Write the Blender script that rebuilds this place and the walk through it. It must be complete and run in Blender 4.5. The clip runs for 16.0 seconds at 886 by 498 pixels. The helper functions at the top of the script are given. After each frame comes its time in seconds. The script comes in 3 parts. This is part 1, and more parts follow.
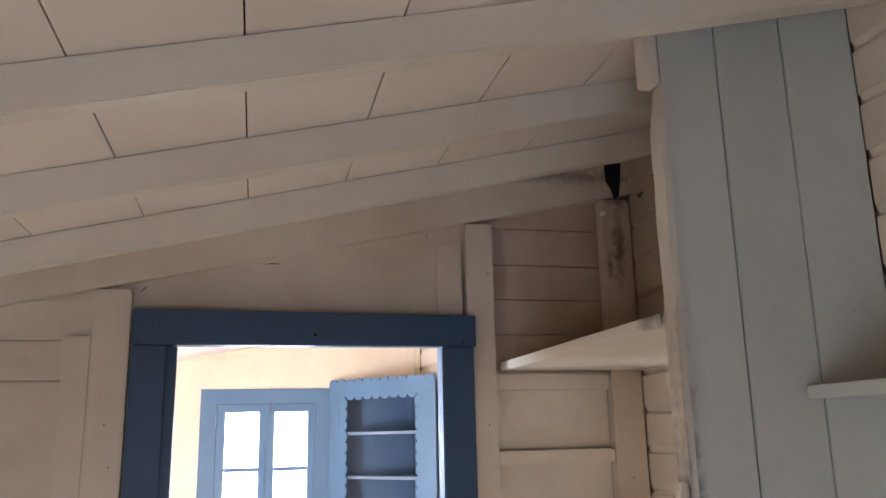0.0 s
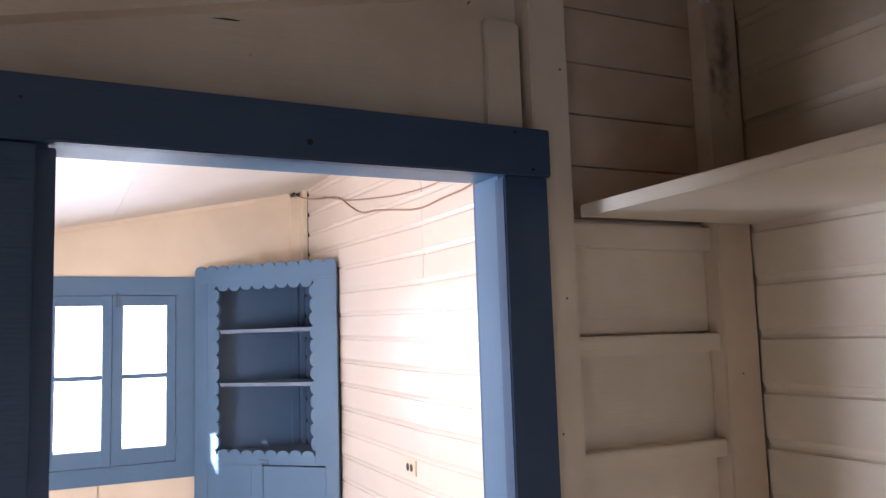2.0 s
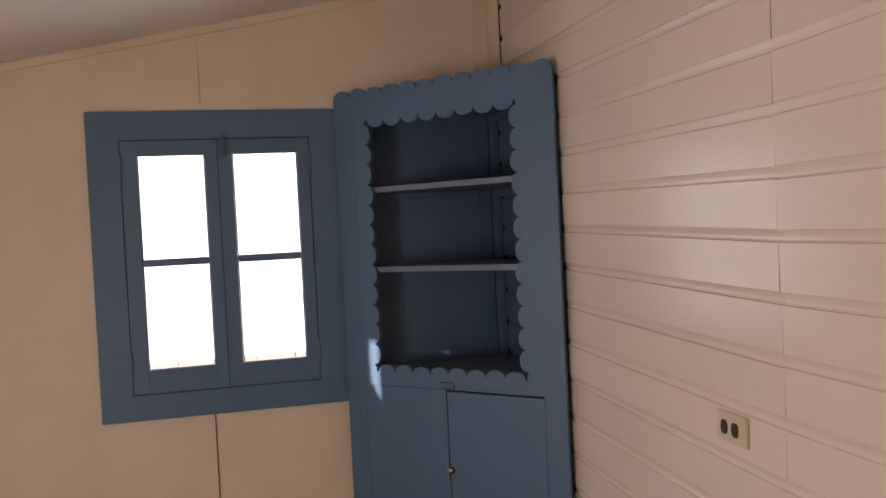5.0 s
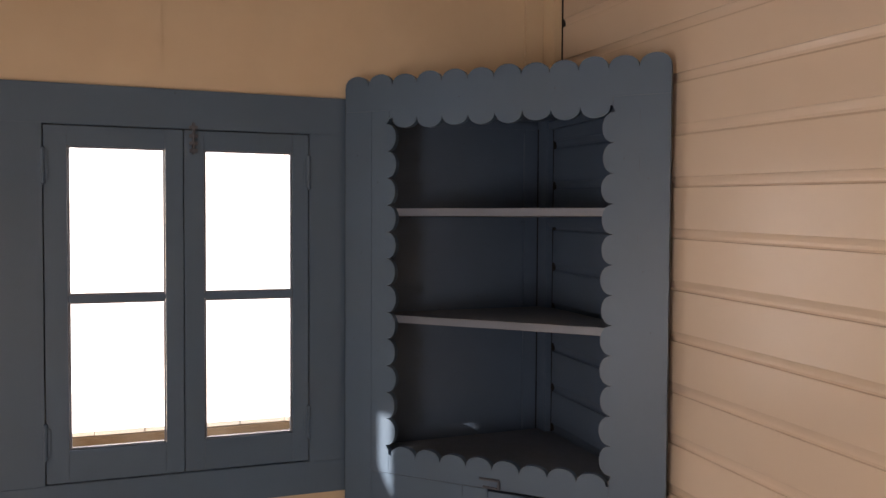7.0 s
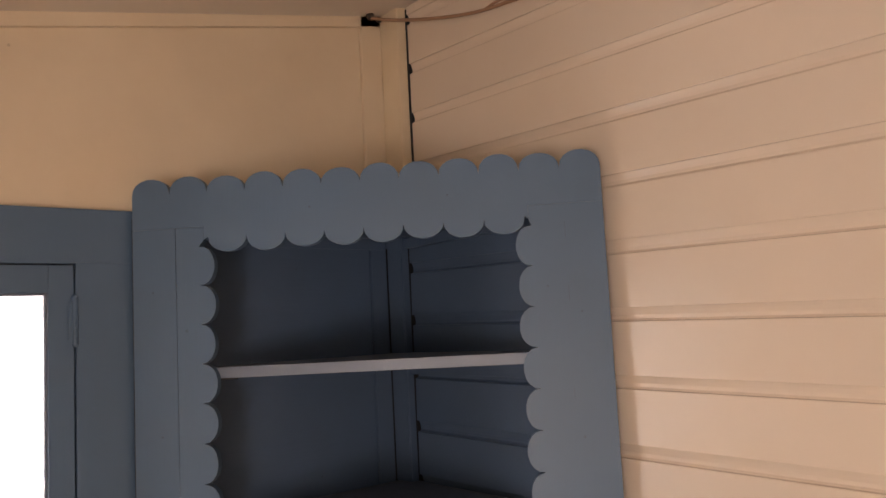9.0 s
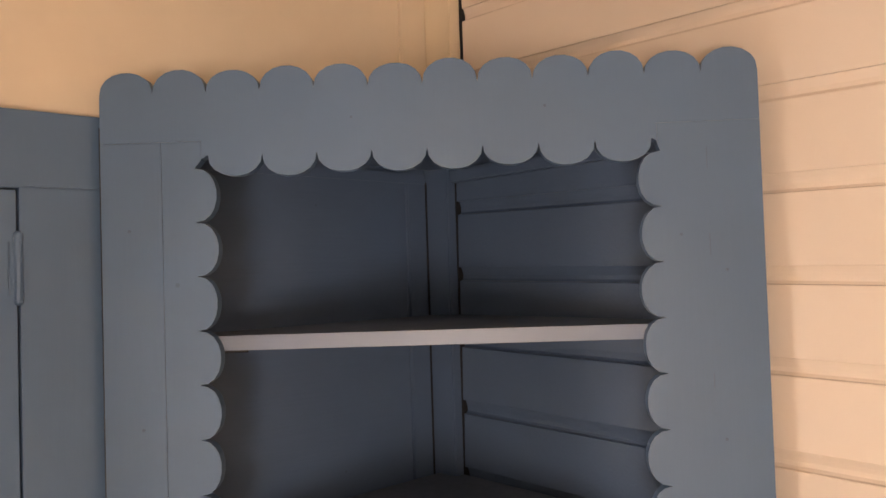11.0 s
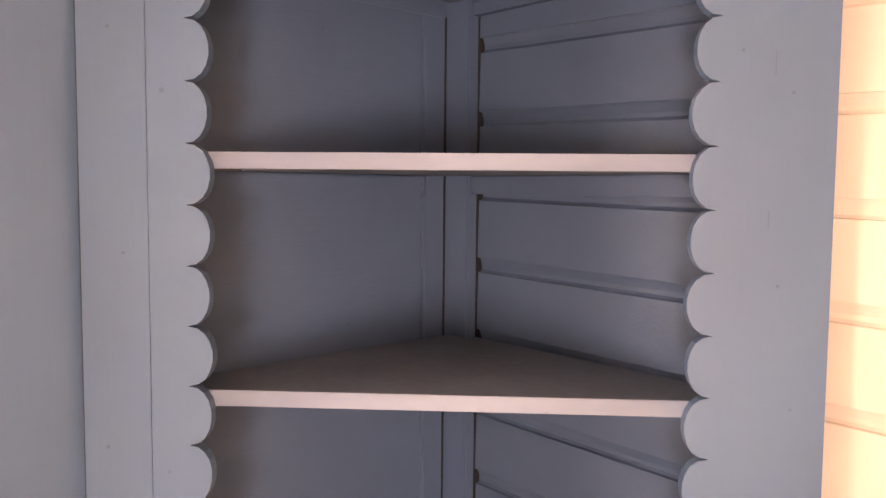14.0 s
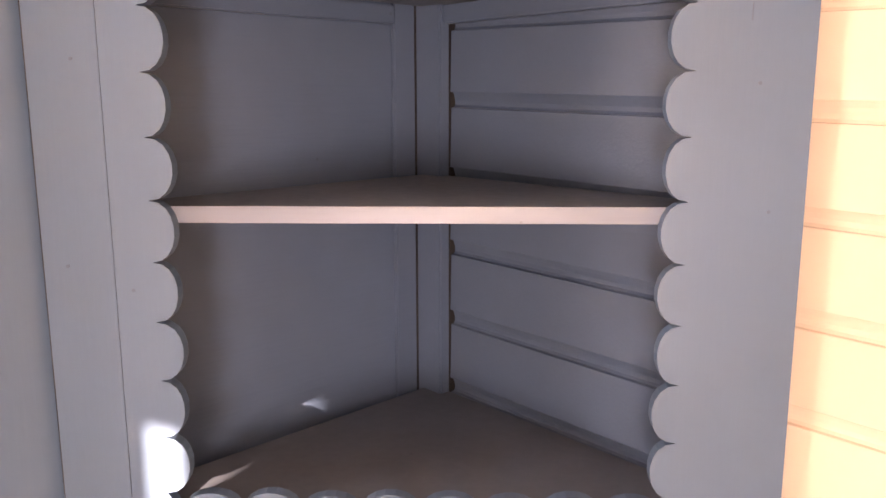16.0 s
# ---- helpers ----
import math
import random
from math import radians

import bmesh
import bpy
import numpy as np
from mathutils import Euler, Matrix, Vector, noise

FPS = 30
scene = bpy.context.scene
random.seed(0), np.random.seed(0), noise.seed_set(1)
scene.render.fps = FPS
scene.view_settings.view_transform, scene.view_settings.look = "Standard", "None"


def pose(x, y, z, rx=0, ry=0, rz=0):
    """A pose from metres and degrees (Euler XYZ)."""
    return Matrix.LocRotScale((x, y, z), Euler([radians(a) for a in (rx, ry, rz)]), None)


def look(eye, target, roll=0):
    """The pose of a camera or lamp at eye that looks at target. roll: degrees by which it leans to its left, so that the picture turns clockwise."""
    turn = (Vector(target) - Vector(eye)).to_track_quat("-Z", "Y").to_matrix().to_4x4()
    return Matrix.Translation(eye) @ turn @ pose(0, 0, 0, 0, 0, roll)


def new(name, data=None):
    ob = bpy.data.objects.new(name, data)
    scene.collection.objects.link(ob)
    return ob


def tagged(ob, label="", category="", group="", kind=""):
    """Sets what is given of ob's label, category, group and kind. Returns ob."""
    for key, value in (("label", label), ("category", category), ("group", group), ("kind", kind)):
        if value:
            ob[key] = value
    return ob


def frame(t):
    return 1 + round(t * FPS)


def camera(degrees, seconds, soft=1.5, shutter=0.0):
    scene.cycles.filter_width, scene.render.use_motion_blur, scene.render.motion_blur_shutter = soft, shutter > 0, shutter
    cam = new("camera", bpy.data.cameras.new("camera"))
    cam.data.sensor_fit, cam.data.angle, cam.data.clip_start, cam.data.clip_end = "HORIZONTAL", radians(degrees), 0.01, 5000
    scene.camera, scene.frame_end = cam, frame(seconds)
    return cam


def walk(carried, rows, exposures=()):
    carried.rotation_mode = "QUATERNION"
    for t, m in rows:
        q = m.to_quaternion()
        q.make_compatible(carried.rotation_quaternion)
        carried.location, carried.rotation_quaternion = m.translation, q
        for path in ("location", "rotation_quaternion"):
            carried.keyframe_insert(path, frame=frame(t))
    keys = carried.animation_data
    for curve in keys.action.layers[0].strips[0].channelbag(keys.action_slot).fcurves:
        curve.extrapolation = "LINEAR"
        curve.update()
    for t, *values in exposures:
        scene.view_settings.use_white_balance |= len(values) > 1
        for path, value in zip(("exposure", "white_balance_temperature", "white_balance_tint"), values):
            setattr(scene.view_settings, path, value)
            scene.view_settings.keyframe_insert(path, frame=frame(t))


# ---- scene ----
cam = camera(57.6, 16.0, soft=1.5)
PATH = [
    (0, (0.045, 0.226, 1.67), (0.49, 2.123, 2.121), -1.2),
    (0.5, (-0.049, 0.524, 1.67), (0.503, 2.416, 2.009), -2.3),
    (1, (-0.088, 0.819, 1.651), (0.645, 2.653, 1.964), 0.0),
    (1.5, (-0.132, 1.133, 1.638), (0.721, 2.922, 1.905), -0.2),
    (2, (-0.196, 1.377, 1.626), (0.683, 3.16, 1.844), -1.8),
    (2.5, (-0.155, 1.649, 1.579), (0.741, 3.433, 1.698), -1.5),
    (3, (-0.083, 1.935, 1.556), (0.569, 3.824, 1.637), -1.2),
    (3.5, (-0.06, 2.21, 1.556), (0.537, 4.118, 1.522), -1.1),
    (4, (0.103, 2.542, 1.525), (0.812, 4.411, 1.465), -0.2),
    (4.5, (0.208, 2.834, 1.549), (0.735, 4.763, 1.513), -3.2),
    (4.7, (0.232, 2.953, 1.54), (0.702, 4.896, 1.502), -2.9),
    (6.8, (0.122, 3.925, 1.647), (0.717, 5.831, 1.533), 0.8),
    (7, (0.059, 3.983, 1.67), (0.734, 5.864, 1.603), 0.3),
    (7.5, (0.045, 4.169, 1.66), (0.803, 6.02, 1.643), -0.0),
    (8, (0.124, 4.375, 1.7), (1.071, 6.135, 1.772), -1.6),
    (8.5, (0.1, 4.505, 1.727), (1.237, 6.144, 1.871), -2.0),
    (9, (0.043, 4.679, 1.761), (1.315, 6.209, 1.957), -3.0),
    (9.2, (0.071, 4.741, 1.761), (1.371, 6.248, 1.951), -4.3),
    (11.3, (0.192, 5.15, 1.788), (1.542, 6.626, 1.827), -1.5),
    (11.5, (0.21, 5.161, 1.784), (1.55, 6.646, 1.808), -1.6),
    (12, (0.225, 5.194, 1.761), (1.559, 6.685, 1.756), -1.0),
    (12.5, (0.241, 5.212, 1.738), (1.575, 6.701, 1.695), 0.4),
    (13, (0.247, 5.216, 1.718), (1.575, 6.71, 1.644), 0.8),
    (13.5, (0.251, 5.225, 1.692), (1.578, 6.718, 1.587), 0.4),
    (14, (0.254, 5.23, 1.662), (1.578, 6.722, 1.516), 0.5),
    (14.5, (0.262, 5.226, 1.633), (1.587, 6.712, 1.445), 0.6),
    (15, (0.275, 5.229, 1.595), (1.611, 6.697, 1.351), 0.6),
    (15.5, (0.277, 5.234, 1.566), (1.621, 6.684, 1.258), 0.1),
    (16, (0.277, 5.241, 1.532), (1.622, 6.676, 1.167), -0.1),
]
EXPOSURES = [
    (0.0, 3.4, 5350, 13), (1.5, 3.05, 5350, 17), (2.5, 2.3, 5400, 15), (3.0, 1.85, 5500, 16),
    (3.5, 1.25, 5500, 16), (4.0, 1.1, 6000, 19), (4.5, 0.95, 6300, 18), (7.0, 0.88, 7300, 21), (8.0, 1.12, 8300, 22), (8.5, 1.32, 7400, 21), (9.0, 1.47, 7300, 22),
    (11.5, 2.45, 7800, 22), (13.0, 3.17, 8200, 32), (16.0, 3.27, 8500, 38)]
walk(cam, [(t, look(eye, target, roll)) for t, eye, target, roll in PATH], EXPOSURES)

# ---- light ----
SUN_EL, SUN_AZ = 12.5, 25.0          # the sun shines towards +x, turned SUN_AZ degrees towards +y
world = bpy.data.worlds.new("world")
scene.world = world
world.use_nodes = True
wn = world.node_tree
sky = wn.nodes.new("ShaderNodeTexSky")
sky.sky_type, sky.sun_disc = "NISHITA", False
sky.sun_elevation, sky.sun_rotation = radians(SUN_EL), radians(270 - SUN_AZ)
wn.links.new(sky.outputs[0], wn.nodes["Background"].inputs[0])
wn.nodes["Background"].inputs[1].default_value = 0.15
sun_data = bpy.data.lights.new("sun", "SUN")
sun_data.energy, sun_data.angle, sun_data.color = 4.5, radians(0.5), (1.0, 0.93, 0.82)
sun_way = Vector((math.cos(radians(SUN_EL)) * math.cos(radians(SUN_AZ)), math.cos(radians(SUN_EL)) * math.sin(radians(SUN_AZ)), -math.sin(radians(SUN_EL))))
sun = new("sun", sun_data)
sun.matrix_world = look((-6, 2, 5), Vector((-6, 2, 5)) + sun_way)


def window_light(name, eye, target, w, h, watts, colour):
    d = bpy.data.lights.new(name, "AREA")
    d.shape, d.size, d.size_y, d.energy, d.color = "RECTANGLE", w, h, watts, colour
    ob = new(name, d)
    ob.matrix_world = look(eye, target)
    return ob


window_light("window_light_sitting", (-1.86, 3.44, 0.95), (0, 3.42, 0.85), 0.95, 0.9, 16.5, (1.0, 0.97, 0.95))
window_light("window_light_back", (0.1, -1.56, 0.75), (0.3, 0, 0.8), 1.3, 1.0, 1.9, (0.95, 0.97, 1.0))
window_light("door_light_back", (-2.15, 0.6, 0.40), (0.6, 2.0, 0.45), 0.9, 0.6, 0.4, (1.0, 0.97, 0.95))
window_light("window_light_far", (0.135, 6.5, 1.48), (0.135, 5, 1.42), 0.72, 0.85, 3.2, (0.97, 0.98, 1.0))


# ---- materials ----
def paint(name, colour, rough=0.45, bump=0.25, grain=(4, 60, 60), dirt=0.12, spec=0.5, rvar=1.0, stains=()):
    """Old brushed paint: slow stains, fine brush grain along one axis, tiny relief."""
    m = bpy.data.materials.new(name)
    m.use_nodes = True
    nt = m.node_tree
    b = nt.nodes["Principled BSDF"]
    tc = nt.nodes.new("ShaderNodeTexCoord")
    info = nt.nodes.new("ShaderNodeObjectInfo")
    slow = nt.nodes.new("ShaderNodeTexNoise")
    slow.inputs["Scale"].default_value, slow.inputs["Detail"].default_value, slow.inputs["Roughness"].default_value = 2.3, 6, 0.62
    mapping = nt.nodes.new("ShaderNodeMapping")
    mapping.inputs["Scale"].default_value = grain
    fine = nt.nodes.new("ShaderNodeTexNoise")
    fine.inputs["Scale"].default_value, fine.inputs["Detail"].default_value = 3.0, 5
    nt.links.new(tc.outputs["Object"], slow.inputs["Vector"])
    nt.links.new(tc.outputs["Object"], mapping.inputs["Vector"])
    nt.links.new(mapping.outputs[0], fine.inputs["Vector"])
    ramp = nt.nodes.new("ShaderNodeMapRange")
    ramp.inputs["From Min"].default_value, ramp.inputs["From Max"].default_value = 0.3, 0.75
    nt.links.new(slow.outputs["Fac"], ramp.inputs["Value"])
    mix = nt.nodes.new("ShaderNodeMix")
    mix.data_type = "RGBA"
    mix.inputs[6].default_value = (*colour, 1)
    mix.inputs[7].default_value = (colour[0] * (1 - dirt), colour[1] * (1 - dirt * 1.25), colour[2] * (1 - dirt * 1.5), 1)
    nt.links.new(ramp.outputs[0], mix.inputs[0])
    hsv = nt.nodes.new("ShaderNodeHueSaturation")
    vary = nt.nodes.new("ShaderNodeMapRange")
    vary.inputs["To Min"].default_value, vary.inputs["To Max"].default_value = 0.965, 1.03
    nt.links.new(info.outputs["Random"], vary.inputs["Value"])
    nt.links.new(vary.outputs[0], hsv.inputs["Value"])
    nt.links.new(mix.outputs[2], hsv.inputs["Color"])
    # specks and scuffs
    speck = nt.nodes.new("ShaderNodeTexVoronoi")
    speck.inputs["Scale"].default_value = 9.0
    nt.links.new(tc.outputs["Object"], speck.inputs["Vector"])
    less = nt.nodes.new("ShaderNodeMath")
    less.operation, less.inputs[1].default_value = "LESS_THAN", 0.03
    nt.links.new(speck.outputs["Distance"], less.inputs[0])
    half = nt.nodes.new("ShaderNodeMath")
    half.operation, half.inputs[1].default_value = "MULTIPLY", 0.35
    nt.links.new(less.outputs[0], half.inputs[0])
    dark = nt.nodes.new("ShaderNodeMix")
    dark.data_type = "RGBA"
    dark.inputs[7].default_value = (colour[0] * 0.4, colour[1] * 0.36, colour[2] * 0.32, 1)
    nt.links.new(half.outputs[0], dark.inputs[0])
    nt.links.new(hsv.outputs[0], dark.inputs[6])
    last = dark.outputs[2]
    for centre, radii, strength in stains:
        place = nt.nodes.new("ShaderNodeMapping")
        place.inputs["Scale"].default_value = [1 / k for k in radii]
        place.inputs["Location"].default_value = [-c / k for c, k in zip(centre, radii)]
        nt.links.new(tc.outputs["Object"], place.inputs["Vector"])
        size = nt.nodes.new("ShaderNodeVectorMath")
        size.operation = "LENGTH"
        nt.links.new(place.outputs[0], size.inputs[0])
        ragged = nt.nodes.new("ShaderNodeTexNoise")
        ragged.inputs["Scale"].default_value, ragged.inputs["Detail"].default_value = 38.0, 6
        nt.links.new(tc.outputs["Object"], ragged.inputs["Vector"])
        total = nt.nodes.new("ShaderNodeMath")
        total.operation, total.inputs[1].default_value = "MULTIPLY_ADD", 1.5
        nt.links.new(ragged.outputs["Fac"], total.inputs[0])
        nt.links.new(size.outputs["Value"], total.inputs[2])
        fade = nt.nodes.new("ShaderNodeMapRange")
        fade.inputs["From Min"].default_value, fade.inputs["From Max"].default_value = 0.8, 1.75
        fade.inputs["To Min"].default_value, fade.inputs["To Max"].default_value = strength, 0.0
        nt.links.new(total.outputs[0], fade.inputs["Value"])
        soot_mix = nt.nodes.new("ShaderNodeMix")
        soot_mix.data_type = "RGBA"
        soot_mix.inputs[7].default_value = (0.085, 0.060, 0.045, 1)
        nt.links.new(fade.outputs[0], soot_mix.inputs[0])
        nt.links.new(last, soot_mix.inputs[6])
        last = soot_mix.outputs[2]
    nt.links.new(last, b.inputs["Base Color"])
    rr = nt.nodes.new("ShaderNodeMapRange")
    rr.inputs["To Min"].default_value, rr.inputs["To Max"].default_value = rough - 0.08 * rvar, rough + 0.12 * rvar
    nt.links.new(fine.outputs["Fac"], rr.inputs["Value"])
    nt.links.new(rr.outputs[0], b.inputs["Roughness"])
    b.inputs["Specular IOR Level"].default_value = spec
    add = nt.nodes.new("ShaderNodeMath")
    add.operation = "MULTIPLY_ADD"
    add.inputs[1].default_value = 0.5
    nt.links.new(fine.outputs["Fac"], add.inputs[0])
    nt.links.new(slow.outputs["Fac"], add.inputs[2])
    bp = nt.nodes.new("ShaderNodeBump")
    bp.inputs["Strength"].default_value, bp.inputs["Distance"].default_value = bump, 0.004
    nt.links.new(add.outputs[0], bp.inputs["Height"])
    if bump > 0.02:
        nt.links.new(bp.outputs[0], b.inputs["Normal"])
    return m


def plain(name, colour, rough=0.5, metal=0.0):
    m = paint(name, colour, rough, 0.15, (30, 30, 30), 0.2)
    m.node_tree.nodes["Principled BSDF"].inputs["Metallic"].default_value = metal
    return m


CREAM = paint("cream_paint", (0.80, 0.66, 0.47), 0.36, 0.2, (50, 4, 60))
CREAM_BOARD = paint("cream_board_paint", (0.75, 0.63, 0.51), 0.24, 0.0, (5, 1.5, 5), 0.06, rvar=0.15)
PANEL = paint("cream_sheet_paint", (0.80, 0.66, 0.485), 0.45, 0.2, (5, 5, 5))
OLD_CREAM = paint("aged_cream_paint", (0.76, 0.67, 0.545), 0.42, 0.3, (4, 60, 60), 0.22)
OLD_CREAM_UP = paint("aged_cream_upright", (0.76, 0.67, 0.545), 0.42, 0.3, (60, 60, 4), 0.2)
BROWNED = paint("browned_cream_paint", (0.60, 0.48, 0.37), 0.5, 0.3, (4, 60, 60), 0.4)
WHITE = paint("white_paint", (0.75, 0.70, 0.60), 0.38, 0.3, (4, 60, 60), 0.15)
GREY_WHITE = paint("grey_white_paint", (0.62, 0.64, 0.59), 0.4, 0.3, (60, 60, 4), 0.15)
CEILING = paint("ceiling_paint", (0.82, 0.74, 0.66), 0.40, 0.15, (3, 3, 3), 0.1)
BLUE = paint("blue_paint", (0.090, 0.160, 0.256), 0.42, 0.1, (60, 60, 4), 0.12)
BLUE_TRIM = paint("deep_blue_trim_paint", (0.042, 0.082, 0.165), 0.4, 0.25, (4, 60, 60), 0.15)
# the front's blue made darker, to put the cupboard's inner shade into the colour
BLUE_SHADE = paint("shaded_blue_paint", (0.075, 0.121, 0.198), 0.45, 0.2, (4, 60, 60), 0.15)
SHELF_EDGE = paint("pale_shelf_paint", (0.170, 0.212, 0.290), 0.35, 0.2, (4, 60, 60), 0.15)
# shelf boards and deck, darker than the shelf edges
SHELF_TOP = paint("darker_shelf_paint", (0.118, 0.146, 0.190), 0.55, 0.25, (20, 20, 20), 0.3)
WHITE_OUT = paint("white_fence_paint", (0.82, 0.81, 0.80), 0.6, 0.2, (60, 60, 4), 0.05)
FLOOR_WOOD = paint("floor_wood", (0.30, 0.245, 0.18), 0.5, 0.4, (60, 4, 60), 0.4)
SMOKED_PLANK = paint("smoke_stained_grey_paint", (0.62, 0.64, 0.59), 0.4, 0.3, (60, 60, 4), 0.15, stains=(((0.850, 1.65, 1.42), (0.030, 0.4, 0.50), 0.92), ((0.848, 1.65, 1.75), (0.012, 0.4, 0.20), 0.8)))
CHIPPED = paint("chipped_white_paint", (0.70, 0.66, 0.57), 0.5, 0.5, (60, 60, 9), 0.3, stains=(((0.840, 1.65, 1.35), (0.010, 0.4, 0.55), 0.75), ((0.835, 1.65, 2.28), (0.008, 0.4, 0.03), 0.7)))
SHELF_WHITE = paint("worn_shelf_paint", (0.75, 0.70, 0.60), 0.38, 0.3, (60, 4, 60), 0.15, stains=(((0.835, 1.72, 1.893), (0.03, 0.075, 0.03), 0.85),))
SMOKED_POST = paint("smoke_stained_upright", (0.74, 0.63, 0.50), 0.42, 0.3, (60, 60, 4), 0.25, stains=(((1.288, 2.79, 2.30), (0.030, 0.3, 0.17), 0.85), ((1.285, 2.79, 2.49), (0.05, 0.3, 0.05), 1.0), ((1.25, 2.79, 2.24), (0.015, 0.3, 0.05), 0.8)))
SMOKED_PLATE = paint("smoke_stained_plate", (0.76, 0.67, 0.545), 0.42, 0.3, (4, 60, 60), 0.22, stains=(((1.05, 2.79, 2.560), (0.50, 0.3, 0.035), 0.6),))
# siding cream darkened: the shade above the wall shelf is put into the colour
SHADED_SIDING = paint("shaded_siding_paint", (0.52, 0.43, 0.31), 0.5, 0.3, (4, 4, 60), 0.3)
WEATHERED = paint("weathered_grey_wood", (0.20, 0.165, 0.13), 0.8, 0.8, (9, 60, 40), 0.6)
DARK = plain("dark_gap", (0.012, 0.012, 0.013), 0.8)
METAL = plain("painted_iron", (0.10, 0.12, 0.16), 0.4, 0.3)
BRASS = plain("worn_metal", (0.25, 0.22, 0.18), 0.35, 0.9)
IVORY = plain("ivory_plastic", (0.66, 0.57, 0.40), 0.4)
BROWN = plain("brown_bakelite", (0.05, 0.03, 0.02), 0.55)
WIRE = plain("old_wire", (0.40, 0.24, 0.15), 0.6)
GRASS = plain("dry_ground", (0.16, 0.13, 0.08), 0.9)
GLASS = bpy.data.materials.new("window_glass")
GLASS.use_nodes = True
gb = GLASS.node_tree.nodes["Principled BSDF"]
gb.inputs["Transmission Weight"].default_value, gb.inputs["Roughness"].default_value, gb.inputs["IOR"].default_value = 1.0, 0.0, 1.02


# ---- building blocks ----
class Build:
    """Collects solids into one mesh."""

    def __init__(self):
        self.bm = bmesh.new()

    def prism(self, pts, axis, a, b, bevel=0.0):
        """Extrudes a 2D outline along an axis from a to b. Outline axes: x: (y, z), y: (x, z), z: (x, y)."""
        def at(p, c):
            return {"x": (c, p[0], p[1]), "y": (p[0], c, p[1]), "z": (p[0], p[1], c)}[axis]
        lo = [self.bm.verts.new(at(p, a)) for p in pts]
        hi = [self.bm.verts.new(at(p, b)) for p in pts]
        n = len(pts)
        faces = [self.bm.faces.new(lo), self.bm.faces.new(hi[::-1])]
        for i in range(n):
            faces.append(self.bm.faces.new((lo[i], hi[i], hi[(i + 1) % n], lo[(i + 1) % n])))
        bmesh.ops.recalc_face_normals(self.bm, faces=faces)
        if bevel:
            edges = {e for f in faces for e in f.edges}
            bmesh.ops.bevel(self.bm, geom=list(edges), offset=bevel, segments=2, affect="EDGES", clamp_overlap=True)
        elif n > 5:
            bmesh.ops.triangulate(self.bm, faces=faces[:2])
        return self

    def box(self, x0, x1, y0, y1, z0, z1, bevel=0.002):
        return self.prism([(x0, y0), (x1, y0), (x1, y1), (x0, y1)], "z", z0, z1, bevel)

    def rod(self, p, q, r, n=10):
        p, q = Vector(p), Vector(q)
        m = Matrix.Translation((p + q) / 2) @ (q - p).to_track_quat("Z", "Y").to_matrix().to_4x4()
        bmesh.ops.create_cone(self.bm, cap_ends=True, segments=n, radius1=r, radius2=r, depth=(q - p).length, matrix=m)
        return self

    def ball(self, c, r):
        bmesh.ops.create_uvsphere(self.bm, u_segments=12, v_segments=8, radius=r, matrix=Matrix.Translation(c))
        return self

    def data(self, name, mat):
        me = bpy.data.meshes.new(name)
        self.bm.to_mesh(me)
        self.bm.free()
        me.materials.append(mat)
        return me

    def done(self, name, mat, parent=None, m=None):
        ob = new(name, self.data(name, mat))
        if parent:
            ob.parent = parent
        if m:
            ob.matrix_basis = m
        return ob


def box(name, mat, x0, x1, y0, y1, z0, z1, parent=None, bevel=0.002):
    return Build().box(x0, x1, y0, y1, z0, z1, bevel).done(name, mat, parent)


def structure(ob, label, category):
    return tagged(ob, label, category, kind="structure")


# ---- plan ----
D0, D1 = 2.79, 2.92          # faces of the wall with the doorway
FAR = 6.33                   # far wall of the sitting room
RIGHT1, RIGHT2 = 1.34, 1.265  # outer side walls of the two rooms
LEFT1, LEFT2 = -2.2, -1.9
BACK = -1.6
SLOPE1, SLOPE2 = 0.235, 0.203


def raft(x):
    return 2.250 + SLOPE1 * x


def ceil1(x):
    return raft(x) + 0.087


def ceil2(x):
    return 2.327 + SLOPE2 * x


# ---- ground, floor, far surroundings ----
structure(box("ground", GRASS, -60, 60, -60, 60, -0.5, -0.25, bevel=0), "dry bare ground around the house", "ground")
structure(box("floor", FLOOR_WOOD, LEFT1 - 0.1, 1.5, BACK - 0.1, FAR + 0.1, -0.2, 0.0, bevel=0), "worn brown wooden floor", "floor")
fence = new("fence")
tagged(fence, "white painted board fence outside the window in full sun", "fence")
plank = Build().box(-0.1185, 0.1185, 0, 0.025, 0.575, 3.2, 0.003).data("plank", WHITE_OUT)
for k in range(30):
    p = new("plank", plank)
    p.parent = fence
    p.location = (-3.471 + 0.24 * k, 8.4 + 0.004 * (k % 2), 0)
box("base_beam", WEATHERED, -3.6, 3.75, 8.38, 8.44, -0.25, 0.572, fence, 0.01)

# ---- outer walls ----
w = Build()
w.prism([(LEFT1 - 0.1, -0.2), (1.5, -0.2), (1.5, ceil1(1.5) + 0.1), (LEFT1 - 0.1, ceil1(LEFT1) + 0.1)], "y", BACK - 0.1, BACK)
structure(w.done("wall_south", OLD_CREAM), "cream painted board wall of the back room", "wall")
OY0, OY1, OZ = 0.15, 1.05, 0.78
TOP_W = ceil1(LEFT1) + 0.05
w = Build().box(LEFT1 - 0.1, LEFT1, BACK, OY0, -0.2, TOP_W, 0).box(LEFT1 - 0.1, LEFT1, OY1, D0, -0.2, TOP_W, 0)
